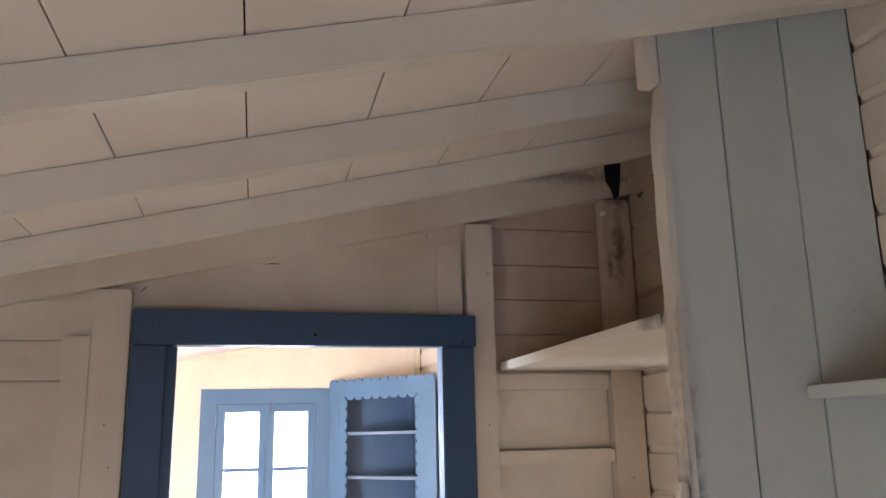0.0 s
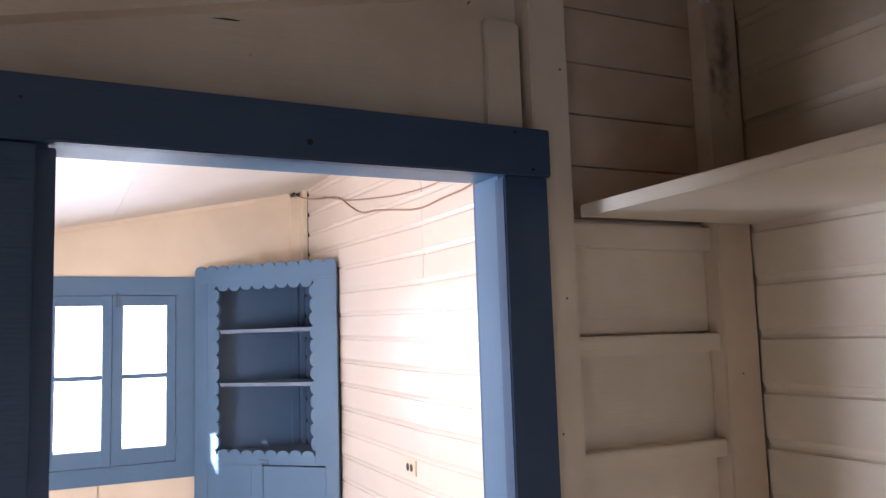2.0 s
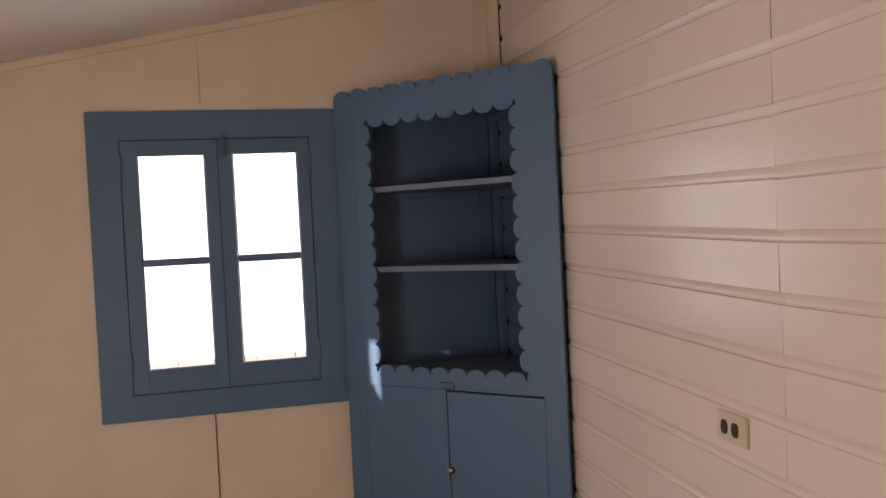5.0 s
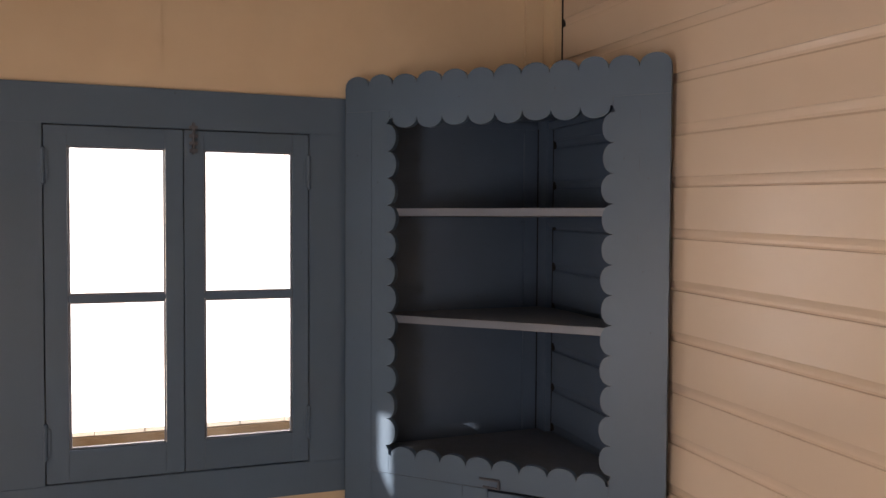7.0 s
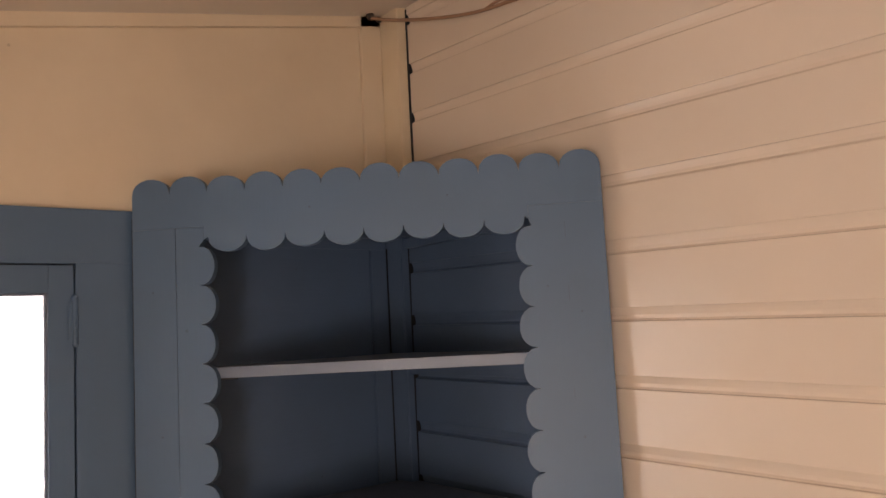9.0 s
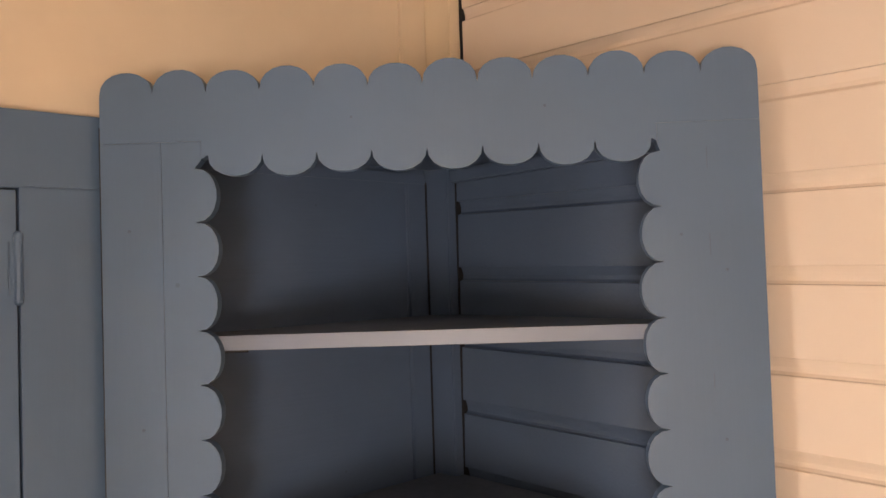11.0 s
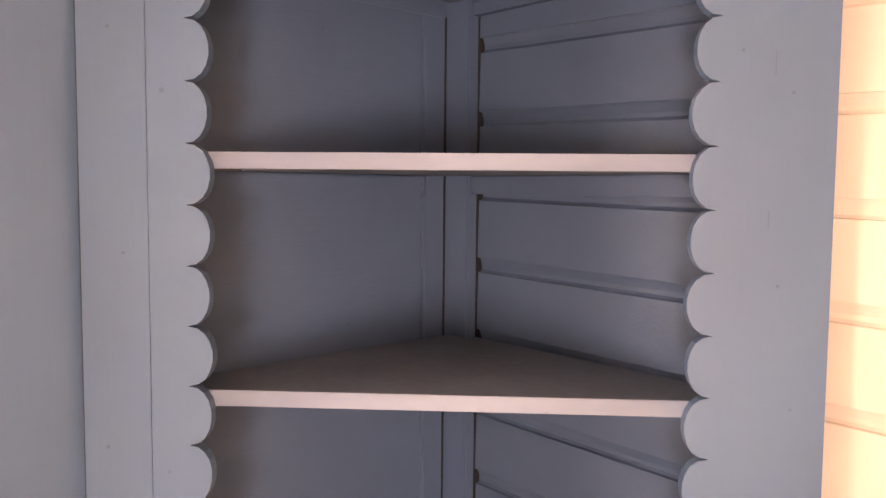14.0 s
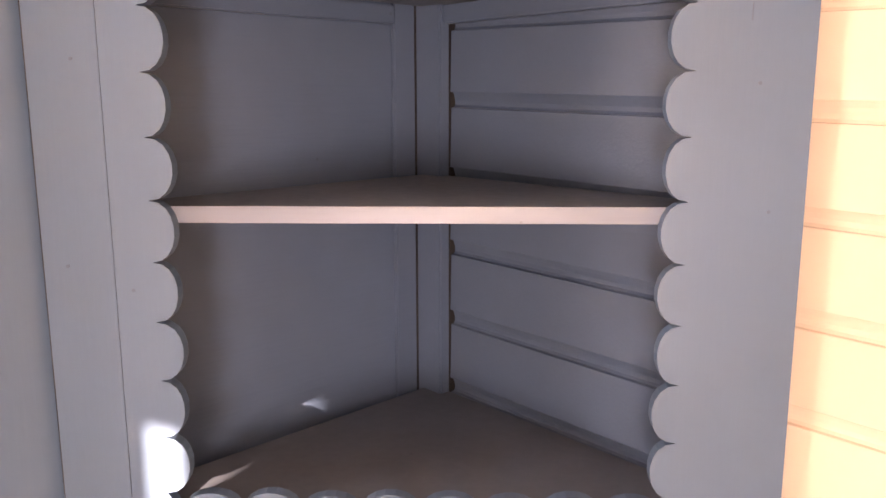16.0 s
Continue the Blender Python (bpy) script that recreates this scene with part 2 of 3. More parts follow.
w.box(LEFT1 - 0.1, LEFT1, OY0, OY1, OZ, TOP_W, 0).box(LEFT1 - 0.1, LEFT1, OY0, OY1, -0.2, 0.02, 0)
structure(w.done("wall_west_back", OLD_CREAM), "cream painted side wall of the back room", "wall")
# low side wall of the sitting room; unseen slanted slit added to shape the sun's sliver
TOP_W = ceil2(LEFT2) + 0.03
GY, GZ, GW, GH, GS = 4.962, 1.893, 0.052, 0.298, 0.088
w = Build()
w.box(LEFT2 - 0.02, LEFT2, D1, GY, -0.2, TOP_W, 0)
w.box(LEFT2 - 0.02, LEFT2, GY + GW, FAR, -0.2, TOP_W, 0)
w.prism([(GY, -0.2), (GY + GW, -0.2), (GY + GW, GZ - GH), (GY, GZ - GH - GS)], "x", LEFT2 - 0.02, LEFT2)
w.prism([(GY, GZ - GS), (GY + GW, GZ), (GY + GW, TOP_W), (GY, TOP_W)], "x", LEFT2 - 0.02, LEFT2)
structure(w.done("wall_west", PANEL), "cream painted low side wall of the sitting room", "wall")
wall_e1 = structure(Build().box(RIGHT1 + 0.026, RIGHT1 + 0.12, BACK - 0.1, D1, -0.2, 2.9, 0).done("wall_east_back", OLD_CREAM), "cream painted drop siding side wall", "wall")
wall_e2 = structure(Build().box(RIGHT2 + 0.026, RIGHT2 + 0.2, D1, FAR + 0.1, -0.2, 2.9, 0).done("wall_east", CREAM_BOARD), "cream painted wall of horizontal drop siding boards", "wall")

# far wall with the window opening
WX0, WX1, WZ0, WZ1 = -0.225, 0.495, 0.96, 1.935
w = Build()
w.prism([(LEFT2 - 0.1, -0.2), (WX0, -0.2), (WX0, ceil2(WX0) + 0.05), (LEFT2 - 0.1, ceil2(LEFT2) + 0.05)], "y", FAR, FAR + 0.1)
w.prism([(WX1, -0.2), (RIGHT2 + 0.02, -0.2), (RIGHT2 + 0.02, ceil2(RIGHT2) + 0.05), (WX1, ceil2(WX1) + 0.05)], "y", FAR, FAR + 0.1)
w.prism([(WX0, -0.2), (WX1, -0.2), (WX1, WZ0), (WX0, WZ0)], "y", FAR, FAR + 0.1)
w.prism([(WX0, WZ1), (WX1, WZ1), (WX1, ceil2(WX1) + 0.05), (WX0, ceil2(WX0) + 0.05)], "y", FAR, FAR + 0.1)
wall_n = structure(w.done("wall_north", PANEL), "smooth peach-cream painted sheet wall with flat battens", "wall")
for x, z0, z1 in ((0.062, 2.03, ceil2(0.06)), (0.052, 0.36, 0.87)):
    box("batten", PANEL, x - 0.022, x + 0.022, FAR - 0.005, FAR, z0, z1, wall_n, 0.0015)
for x, z0, z1 in ((0.0752, 0.36, 0.87),):
    box("seam", DARK, x - 0.0005, x + 0.0005, FAR - 0.0053, FAR, z0, z1, wall_n, 0)
w = Build()
w.prism([(LEFT2, ceil2(LEFT2) - 0.03), (RIGHT2, ceil2(RIGHT2) - 0.03), (RIGHT2, ceil2(RIGHT2)), (LEFT2, ceil2(LEFT2))], "y", FAR - 0.012, FAR - 0.0005)
w.done("trim", PANEL, wall_n)
box("batten", PANEL, 1.172, 1.2345, FAR - 0.012, FAR, 2.0, ceil2(1.2), wall_n, 0.0015)
structure(box("baseboard", BLUE, LEFT2, 0.66, FAR - 0.022, FAR - 0.0005, 0.0, 0.352, bevel=0.003), "tall blue painted baseboard", "baseboard")

# the wall with the doorway: sheathing behind, studs and plates before it
DX0, DX1, DZ = -0.20, 0.65, 1.962
top = ceil1
w = Build()
Y0 = 2.832
w.prism([(LEFT1, -0.2), (DX0 - 0.02, -0.2), (DX0 - 0.02, top(DX0)), (LEFT1, top(LEFT1))], "y", Y0, D1)
w.prism([(DX1 + 0.02, -0.2), (RIGHT1 + 0.02, -0.2), (RIGHT1 + 0.02, top(RIGHT1)), (DX1 + 0.02, top(DX1))], "y", Y0 + 0.02, D1)
w.prism([(DX0 - 0.02, DZ + 0.02), (DX1 + 0.02, DZ + 0.02), (DX1 + 0.02, top(DX1)), (DX0 - 0.02, top(DX0))], "y", Y0, D1)
wall_d = structure(w.done("wall_doorway", OLD_CREAM), "cream painted stud wall with a doorway", "wall")


def plate_low(x):
    return 2.218 + 0.216 * x


def plate_top(x):
    return ceil1(x) + 0.001 - 0.010 * x


w = Build()
w.prism([(LEFT1, plate_low(LEFT1)), (RIGHT1 + 0.01, plate_low(RIGHT1)), (RIGHT1 + 0.01, plate_top(RIGHT1)), (LEFT1, plate_top(LEFT1))], "y", D0, Y0 + 0.02)
w.done("top_plate", SMOKED_PLATE, wall_d)
# near-black strip set into the slot above the plate to stand for its shade
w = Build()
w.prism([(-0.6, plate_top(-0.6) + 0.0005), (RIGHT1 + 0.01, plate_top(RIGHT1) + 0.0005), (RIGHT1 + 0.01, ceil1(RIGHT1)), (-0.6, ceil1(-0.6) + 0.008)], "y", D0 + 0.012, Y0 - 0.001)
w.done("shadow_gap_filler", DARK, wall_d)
for x0, x1 in ((-0.432, -0.326), (0.726, 0.820), (1.228, RIGHT1 - 0.002), (-1.3, -1.2)):
    z1 = plate_low(x0) - 0.002
    w = Build().box(x0, x1, D0 + 0.002, Y0 + 0.02, 0, z1, 0.003)
    w.done("stud", SMOKED_POST if x0 > 1 else OLD_CREAM_UP, wall_d)
for z0, z1, dy in ((1.574, 1.617, 0.012), (1.332, 1.372, 0.012), (1.812, 1.868, 0.02), (1.09, 1.13, 0.012), (0.84, 0.88, 0.012)):
    box("nogging", OLD_CREAM, 0.8215, 1.2265, D0 + dy, Y0 + 0.02, z0, z1, wall_d, 0.003)
box("short_board", OLD_CREAM_UP, 0.629, 0.712, 2.812, Y0, 2.053, 2.298, wall_d, 0.003)
box("short_board", OLD_CREAM_UP, -0.515, -0.434, 2.805, Y0, 0.0, 1.983, wall_d, 0.003)
# sheathing boards in the bay beside the doorway, weathered, with open joints
zs = [0.0, 0.28, 0.56, 0.83, 1.10, 1.36, 1.62, 1.88, 1.999, 2.119, 2.24, 2.37, 2.485]
for z0, z1 in zip(zs, zs[1:]):
    # boards from 1.88 m up take the browner paint
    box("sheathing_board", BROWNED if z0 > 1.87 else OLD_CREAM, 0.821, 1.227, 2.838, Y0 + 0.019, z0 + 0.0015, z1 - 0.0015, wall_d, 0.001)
for z0, z1 in ((1.70, 1.848), (1.851, 1.967), (1.970, 2.09)):
    box("sheathing_board", OLD_CREAM, LEFT1, -0.433, 2.824, Y0 - 0.0005, z0, z1, wall_d, 0.001)

# door lining and trim
door = new("doorway_trim")
tagged(door, "deep blue painted wooden door frame around the open doorway", "door frame", kind="structure")
Build().prism([(-0.317, 1.953), (0.745, 1.951), (0.745, 2.052), (-0.317, 2.061)], "y", 2.762, D0, 0.003).done("head_casing", BLUE_TRIM, door)
for x0, x1 in ((-0.316, -0.217), (0.632, 0.738)):
    box("side_casing", BLUE_TRIM, x0, x1, 2.768, D0, 0.0, 1.950, door, 0.003)
for x0, x1 in ((-0.221, DX0), (DX1, 0.671)):
    box("jamb", BLUE, x0, x1, D0 + 0.028, D1 + 0.006, 0.0, DZ, door, 0.002)
    box("jamb_lip", BLUE_TRIM, x0 - 0.001 if x0 < 0 else x0 - 0.012, x1 + 0.012 if x0 < 0 else x1 + 0.001, D0 + 0.001, D0 + 0.026, 0.0, 1.949, door, 0.002)
box("head_jamb", BLUE, -0.221, 0.671, D0 + 0.002, D1 + 0.006, DZ + 0.0005, DZ + 0.019, door, 0.002)
box("side_casing", BLUE_TRIM, DX1 + 0.003, 0.74, D1 + 0.001, D1 + 0.02, 0.0, 2.05, door, 0.002)
box("side_casing", BLUE_TRIM, -0.29, DX0 - 0.003, D1 + 0.001, D1 + 0.02, 0.0, 2.05, door, 0.002)

# ---- ceilings and rafters ----
w = Build()
edges = [-2.3] + [0.010 + 0.276 * k for k in range(-8, 6)] + [1.45]
for a, b in zip(edges, edges[1:]):
    a2, b2 = a + 0.0018, b - 0.0018
    w.prism([(a2, ceil1(a2)), (b2, ceil1(b2)), (b2, ceil1(b2) + 0.02), (a2, ceil1(a2) + 0.02)], "y", BACK, D1)
ceiling_1 = structure(w.done("ceiling_back", CEILING), "white painted board ceiling on open rafters", "ceiling")
w = Build()
w.prism([(-2.4, ceil1(-2.4) + 0.022), (1.6, ceil1(1.6) + 0.022), (1.6, ceil1(1.6) + 0.1), (-2.4, ceil1(-2.4) + 0.1)], "y", BACK - 0.2, D1)
w.prism([(-2.4, ceil2(-2.4) + 0.03), (1.6, ceil2(1.6) + 0.03), (1.6, ceil1(1.6) + 0.1), (-2.4, ceil1(-2.4) + 0.1)], "y", D1, FAR + 0.35)
structure(w.done("roof", DARK), "dark underside of the shed roof", "roof")
for k, yf in enumerate((2.535, 2.050, 1.560, 1.072, 0.584, 0.096, -0.392, -0.88, -1.368)):
    w = Build()
    x1 = RIGHT1 - 0.003 if k == 0 else RIGHT1 + 0.02
    w.prism([(LEFT1, raft(LEFT1)), (x1, raft(x1)), (x1, ceil1(x1) - 0.001), (LEFT1, ceil1(LEFT1) - 0.001)], "y", yf - 0.046, yf, 0.003)
    w.done("rafter", WHITE, ceiling_1)
w = Build()
w.prism([(LEFT2 - 0.02, ceil2(LEFT2)), (0.148, ceil2(0.148)), (0.148, ceil2(0.148) + 0.02), (LEFT2 - 0.02, ceil2(LEFT2) + 0.02)], "y", D1, 4.765)
w.prism([(LEFT2 - 0.02, ceil2(LEFT2)), (0.148, ceil2(0.148)), (0.148, ceil2(0.148) + 0.02), (LEFT2 - 0.02, ceil2(LEFT2) + 0.02)], "y", 4.768, FAR)
w.prism([(0.151, ceil2(0.151)), (RIGHT2 + 0.02, ceil2(RIGHT2)), (RIGHT2 + 0.02, ceil2(RIGHT2) + 0.02), (0.151, ceil2(0.151) + 0.02)], "y", D1, FAR)
w.prism([(0.128, ceil2(0.128) - 0.004), (0.172, ceil2(0.172) - 0.004), (0.172, ceil2(0.172)), (0.128, ceil2(0.128))], "y", D1, FAR - 0.013)
structure(w.done("ceiling", CEILING), "glossy white painted sheet ceiling with battened seams", "ceiling")

# ---- back room: partition panel and shelves ----
part = new("partition_panel")
tagged(part, "grey-white painted upright board partition with smoke-stained edge", "partition")
for x0, x1 in ((0.859, 0.990), (0.9935, 1.155), (1.158, RIGHT1 - 0.002)):
    w = Build()
    w.prism([(x0, 0), (x1, 0), (x1, ceil1(x1) - 0.003), (x0, ceil1(x0) - 0.003)], "y", 1.65, 1.672, 0.002)
    w.done("plank", SMOKED_PLANK if x0 < 0.9 else GREY_WHITE, part)
random.seed(4)
# chipped edge strip with an uneven outline
zs2 = [0.06 * k for k in range(39)]
w = Build()
ragged_edge = [(0.841 + random.uniform(-0.0025, 0.002), z) for z in zs2]
w.prism([(0.8575, 0.0), (0.8575, 2.38)] + ragged_edge[::-1], "y", 1.643, 1.688)
w.done("edge_strip", CHIPPED, part)
box("top_block", WHITE, 0.826, 0.8575, 1.655, 1.70, 2.383, ceil1(0.826) - 0.003, part, 0.003)
box("cleat_end", CHIPPED, 0.822, 0.840, 1.645, 1.668, 1.53, 1.575, part, 0.002)
sh = new("wall_shelf")
tagged(sh, "wide white painted shelf along the side wall", "shelf")
box("board", SHELF_WHITE, 0.84, RIGHT1 - 0.001, 1.674, D0 + 0.001, 1.875, 1.897, sh, 0.004)
box("front_lip", SHELF_WHITE, 0.832, 0.8395, 1.70, D0 - 0.001, 1.873, 1.901, sh, 0.003)
tagged(box("bracket_shelf", GREY_WHITE, 1.115, RIGHT1 - 0.002, 0.75, 1.6485, 1.726, 1.752, bevel=0.003), "small grey-white painted shelf against the partition", "shelf")


# ---- drop siding ----
def siding_board(length, h, mat):
    """One board, face at x = 0, bottom at z = 0, running along +y; a shallow hollow at its top."""
    t = 0.025
    out = [(0.0008, 0.0), (0.0, 0.001), (0.0, h - 0.0265), (0.0006, h - 0.0256), (0.0062, h - 0.0247), (0.0090, h - 0.0205)]
    out += [(0.0088, h - 0.0140), (0.0066, h - 0.0070), (0.0036, h), (0.0036, h + 0.003), (t, h + 0.003), (t, 0.0)]
    w = Build()
    lo = [w.bm.verts.new((x, 0, z)) for x, z in out]
    hi = [w.bm.verts.new((x, length, z)) for x, z in out]
    n = len(out)
    fs = [w.bm.faces.new(lo), w.bm.faces.new(hi[::-1])]
    for i in range(n):
        fs.append(w.bm.faces.new((lo[i], lo[(i + 1) % n], hi[(i + 1) % n], hi[i])))
    bmesh.ops.recalc_face_normals(w.bm, faces=fs)
    bmesh.ops.triangulate(w.bm, faces=fs[:2])
    return w.data("siding_board", mat)


boards = {}


def lay_board(parent, x, y0, y1, z, h, mat, tilt=0.0, name="siding_board"):
    key = (round(y1 - y0, 3), h, mat.name)
    if key not in boards:
        boards[key] = siding_board(y1 - y0, h, mat)
    ob = new(name, boards[key])
    ob.parent = parent
    ob.matrix_basis = pose(x, y0, z, tilt, 0, 0)
    return ob


TILT2, H2 = 0.024, 0.1268
CUP_Y = 5.69
for k in range(-13, 9):
    zb = 1.6565 + H2 * k

    def z_at(y):
        return zb + TILT2 * (max(y, 4.54) - 5.65) + random.uniform(-0.0012, 0.0012)
    ang = math.degrees(math.atan(TILT2))
    end = 6.248 if zb > 2.0 else CUP_Y
    joints = [D1 + 0.02]
    if -4 <= k <= 2:
        joints.append(3.625)
    joints += [4.54, end]
    for a, b in zip(joints, joints[1:]):
        lay_board(wall_e2, RIGHT2 + random.uniform(-0.0018, 0.0018), a + 0.0015, b - 0.0015, z_at(a), H2, CREAM_BOARD, ang if a > 4.5 else 0.0)
box("corner_board", CREAM, RIGHT2 - 0.030, RIGHT2 + 0.02, 6.249, FAR - 0.0005, 2.005, ceil2(RIGHT2) - 0.002, wall_e2, 0.002)
box("corner_crack", DARK, RIGHT2 - 0.003, RIGHT2 + 0.012, 6.2435, 6.2488, 2.005, ceil2(RIGHT2) - 0.01, wall_e2, 0)
box("top_crack", DARK, RIGHT1 - 0.001, RIGHT1 + 0.02, 1.69, 2.78, ceil1(RIGHT1) - 0.006, ceil1(RIGHT1) - 0.001, wall_e1, 0)
for k in range(-13, 8):
    zb = 1.6225 + 0.1282 * k
    lay_board(wall_e1, RIGHT1 + random.uniform(-0.001, 0.001), BACK + 0.001, 1.649, zb, 0.1282, OLD_CREAM)
    # boards above the shelf take the colour with the shelf's shade painted in
    lay_board(wall_e1, RIGHT1 + random.uniform(-0.001, 0.001), 1.674, D0 + 0.001, zb, 0.1282, SHADED_SIDING if zb > 1.84 else OLD_CREAM)

# ---- window ----
win = new("window_1")
structure(win, "blue painted double casement window, shut, with four panes", "window")
TX0, TX1, TZ0, TZ1 = -0.327, 0.606, 0.873, 2.028
SX0, SX1, SZ0, SZ1 = -0.211, 0.480, 0.972, 1.918
TF = 6.309
box("casing", BLUE, TX0, TX1, TF, FAR - 0.0005, SZ1 + 0.003, TZ1, win, 0.002)
box("casing", BLUE, TX0, TX1, TF, FAR - 0.0005, TZ0, SZ0 - 0.003, win, 0.002)
box("casing", BLUE, TX0, SX0 - 0.003, TF, FAR - 0.0005, SZ0 - 0.003, SZ1 + 0.003, win, 0.0005)
box("casing", BLUE, SX1 + 0.003, TX1, TF, FAR - 0.0005, SZ0 - 0.003, SZ1 + 0.003, win, 0.0005)
box("sash_stop", DARK, SX0 - 0.012, SX0 + 0.02, FAR + 0.016, FAR + 0.03, SZ0 - 0.01, SZ1 + 0.01, win, 0)
box("sash_stop", DARK, SX1 - 0.02, SX1 + 0.012, FAR + 0.016, FAR + 0.03, SZ0 - 0.01, SZ1 + 0.01, win, 0)
box("sash_stop", DARK, SX0 + 0.021, SX1 - 0.021, FAR + 0.016, FAR + 0.03, SZ1 - 0.02, SZ1 + 0.012, win, 0)
box("sash_stop", DARK, SX0 + 0.021, SX1 - 0.021, FAR + 0.016, FAR + 0.03, SZ0 - 0.012, SZ0 + 0.02, win, 0)
MID = 0.1365
SF, SB = 6.3125, 6.344
for x0, x1, p0, p1 in ((SX0, MID - 0.0012, -0.156, 0.089), (MID + 0.0012, SX1, 0.190, 0.435)):
    s_ob = new("casement")
    s_ob.parent = win
    for a, b in ((x0, p0), (p1, x1)):
        box("stile", BLUE, a, b, SF, SB, SZ0, SZ1, s_ob, 0.0008)
    box("rail", BLUE, p0 + 0.0002, p1 - 0.0002, SF, SB, 1.866, SZ1, s_ob, 0.0008)
    box("rail", BLUE, p0 + 0.0002, p1 - 0.0002, SF, SB, SZ0, 1.057, s_ob, 0.0008)
    box("muntin", BLUE, p0 + 0.0002, p1 - 0.0002, SF + 0.003, SB, 1.452, 1.470, s_ob, 0.002)
    for a, b in ((1.057, 1.452), (1.470, 1.866)):
        pane = box("pane", GLASS, p0 + 0.001, p1 - 0.001, 6.334, 6.337, a + 0.001, b - 0.001, s_ob, 0)
        pane.visible_shadow = False
        w = Build()
        w.box(p0 + 0.001, p0 + 0.006, SF + 0.006, 6.333, a, b, 0.001).box(p1 - 0.006, p1 - 0.001, SF + 0.006, 6.333, a, b, 0.001)
        w.box(p0 + 0.006, p1 - 0.006, SF + 0.006, 6.333, a, a + 0.005, 0.001).box(p0 + 0.006, p1 - 0.006, SF + 0.006, 6.333, b - 0.005, b, 0.001)
        w.done("glazing_bead", SHELF_EDGE, s_ob)
box("meeting_strip", BLUE, MID - 0.02, MID + 0.02, SB + 0.0005, SB + 0.012, SZ0, SZ1, win, 0.001)
for x, z in ((SX0 - 0.001, 1.812), (SX0 - 0.001, 1.085), (SX1 + 0.001, 1.812), (SX1 + 0.001, 1.085)):
    w = Build().rod((x, 6.309, z - 0.042), (x, 6.309, z + 0.042), 0.006).ball((x, 6.309, z + 0.044), 0.0065).ball((x, 6.309, z - 0.044), 0.0065)
    w.box(x - 0.012, x + 0.012, 6.3075, 6.312, z - 0.036, z + 0.036, 0.001)
    w.done("hinge", BLUE, win)
w = Build().rod((0.163, 6.304, 1.852), (0.163, 6.304, 1.938), 0.0045)
for z in (1.862, 1.882, 1.902, 1.925):
    w.box(0.152, 0.174, 6.300, 6.312, z - 0.005, z + 0.005, 0.001)
w.done("barrel_bolt", METAL, win)

# ---- corner cupboard ----
# local frame: x along the front, y towards the corner, z up
CUP = Matrix(((0.70711, 0.70711, 0, 0.5915), (-0.70711, 0.70711, 0, 6.2835), (0, 0, 1, 0), (0, 0, 0, 1)))
cup = new("corner_cupboard")
cup.matrix_basis = CUP
tagged(cup, "blue painted wooden corner cupboard with scalloped opening and empty shelves", "cupboard")
W0, W1, FT = -0.010, 0.912, 0.018


def lobes(p, q, n, bulge, steps=9):
    """Points of n rounded lobes from p to q, standing out to the left of the way."""
    (ax, az), (bx, bz) = p, q
    L = math.hypot(bx - ax, bz - az)
    tx, tz = (bx - ax) / L, (bz - az) / L
    out = []
    for i in range(n):
        size = L / n * 0.5
        c = (i + 0.5) * L / n
        for j in range(steps + 1):
            if j == 0 and i:
                continue
            th = math.pi * (1 - j / steps)
            wob = bulge * (1 + 0.06 * math.sin(i * 2.3))
            s, h = c + size * math.cos(th), wob * math.sin(th) ** 0.85
            out.append((ax + tx * s - tz * h, az + tz * s + tx * h))
    return out


def front(name, outline, mat=BLUE, y0=0.0, y1=FT):
    return Build().prism(outline, "y", y0, y1).done(name, mat, cup)


IU0, IU1, TOPC, LOWC = 0.1255, 0.776, 1.946, 1.030
# head board with lobes above and below
head_out = lobes((W0, 2.053), (W1, 2.053), 12, 0.033)
head_out += [(W1, 1.985), (0.7715, 1.985), (0.7715, 1.960)]
head_out += lobes((0.765, 1.964), (0.145, 1.964), 8, 0.031)
head_out += [(0.1355, 1.959), (0.1355, 1.985), (W0, 1.985)]
front("scalloped_head", head_out[::-1])
front("stile", [(W0, 0), (0.0775, 0), (0.0775, 1.9845), (W0, 1.9845)])
left = [(0.0783, 0.950), (0.0783, 1.9845), (0.135, 1.9845), (0.135, 1.957)] + lobes((IU0, TOPC), (IU0, LOWC), 12, 0.031) + [(0.135, 1.016), (0.135, 0.950)]
front("scalloped_strip", left)
right = [(W1, 0), (0.832, 0), (0.832, 0.950), (0.7715, 0.950), (0.7715, 1.014)] + lobes((IU1, LOWC), (IU1, TOPC), 12, 0.031) + [(0.772, 1.957), (0.772, 1.9845), (W1, 1.9845)]
front("scalloped_strip", right)
low = [(0.1355, 0.950), (0.1355, 1.004)] + lobes((0.143, 1.000), (0.764, 1.000), 8, 0.030) + [(0.771, 1.004), (0.771, 0.950)]
front("scalloped_rail", low)
front("lower_panel", [(0.0783, 0), (0.366, 0), (0.366, 0.9485), (0.0783, 0.9485)], y0=0.001, y1=FT)
front("mullion", [(0.3675, 0), (0.440, 0), (0.440, 0.9485), (0.3675, 0.9485)])
front("kick_board", [(0.4405, 0), (0.8315, 0), (0.8315, 0.12), (0.4405, 0.12)])
cdoor = Build().prism([(0.4425, 0.123), (0.829, 0.123), (0.829, 0.942), (0.4425, 0.942)], "y", 0.002, FT, 0.0015).done("door", BLUE, cup)
w = Build().rod((0.436, -0.003, 0.70), (0.436, -0.003, 0.615), 0.0035).ball((0.452, -0.008, 0.657), 0.013)
w.rod((0.452, 0.001, 0.657), (0.452, -0.008, 0.657), 0.006)
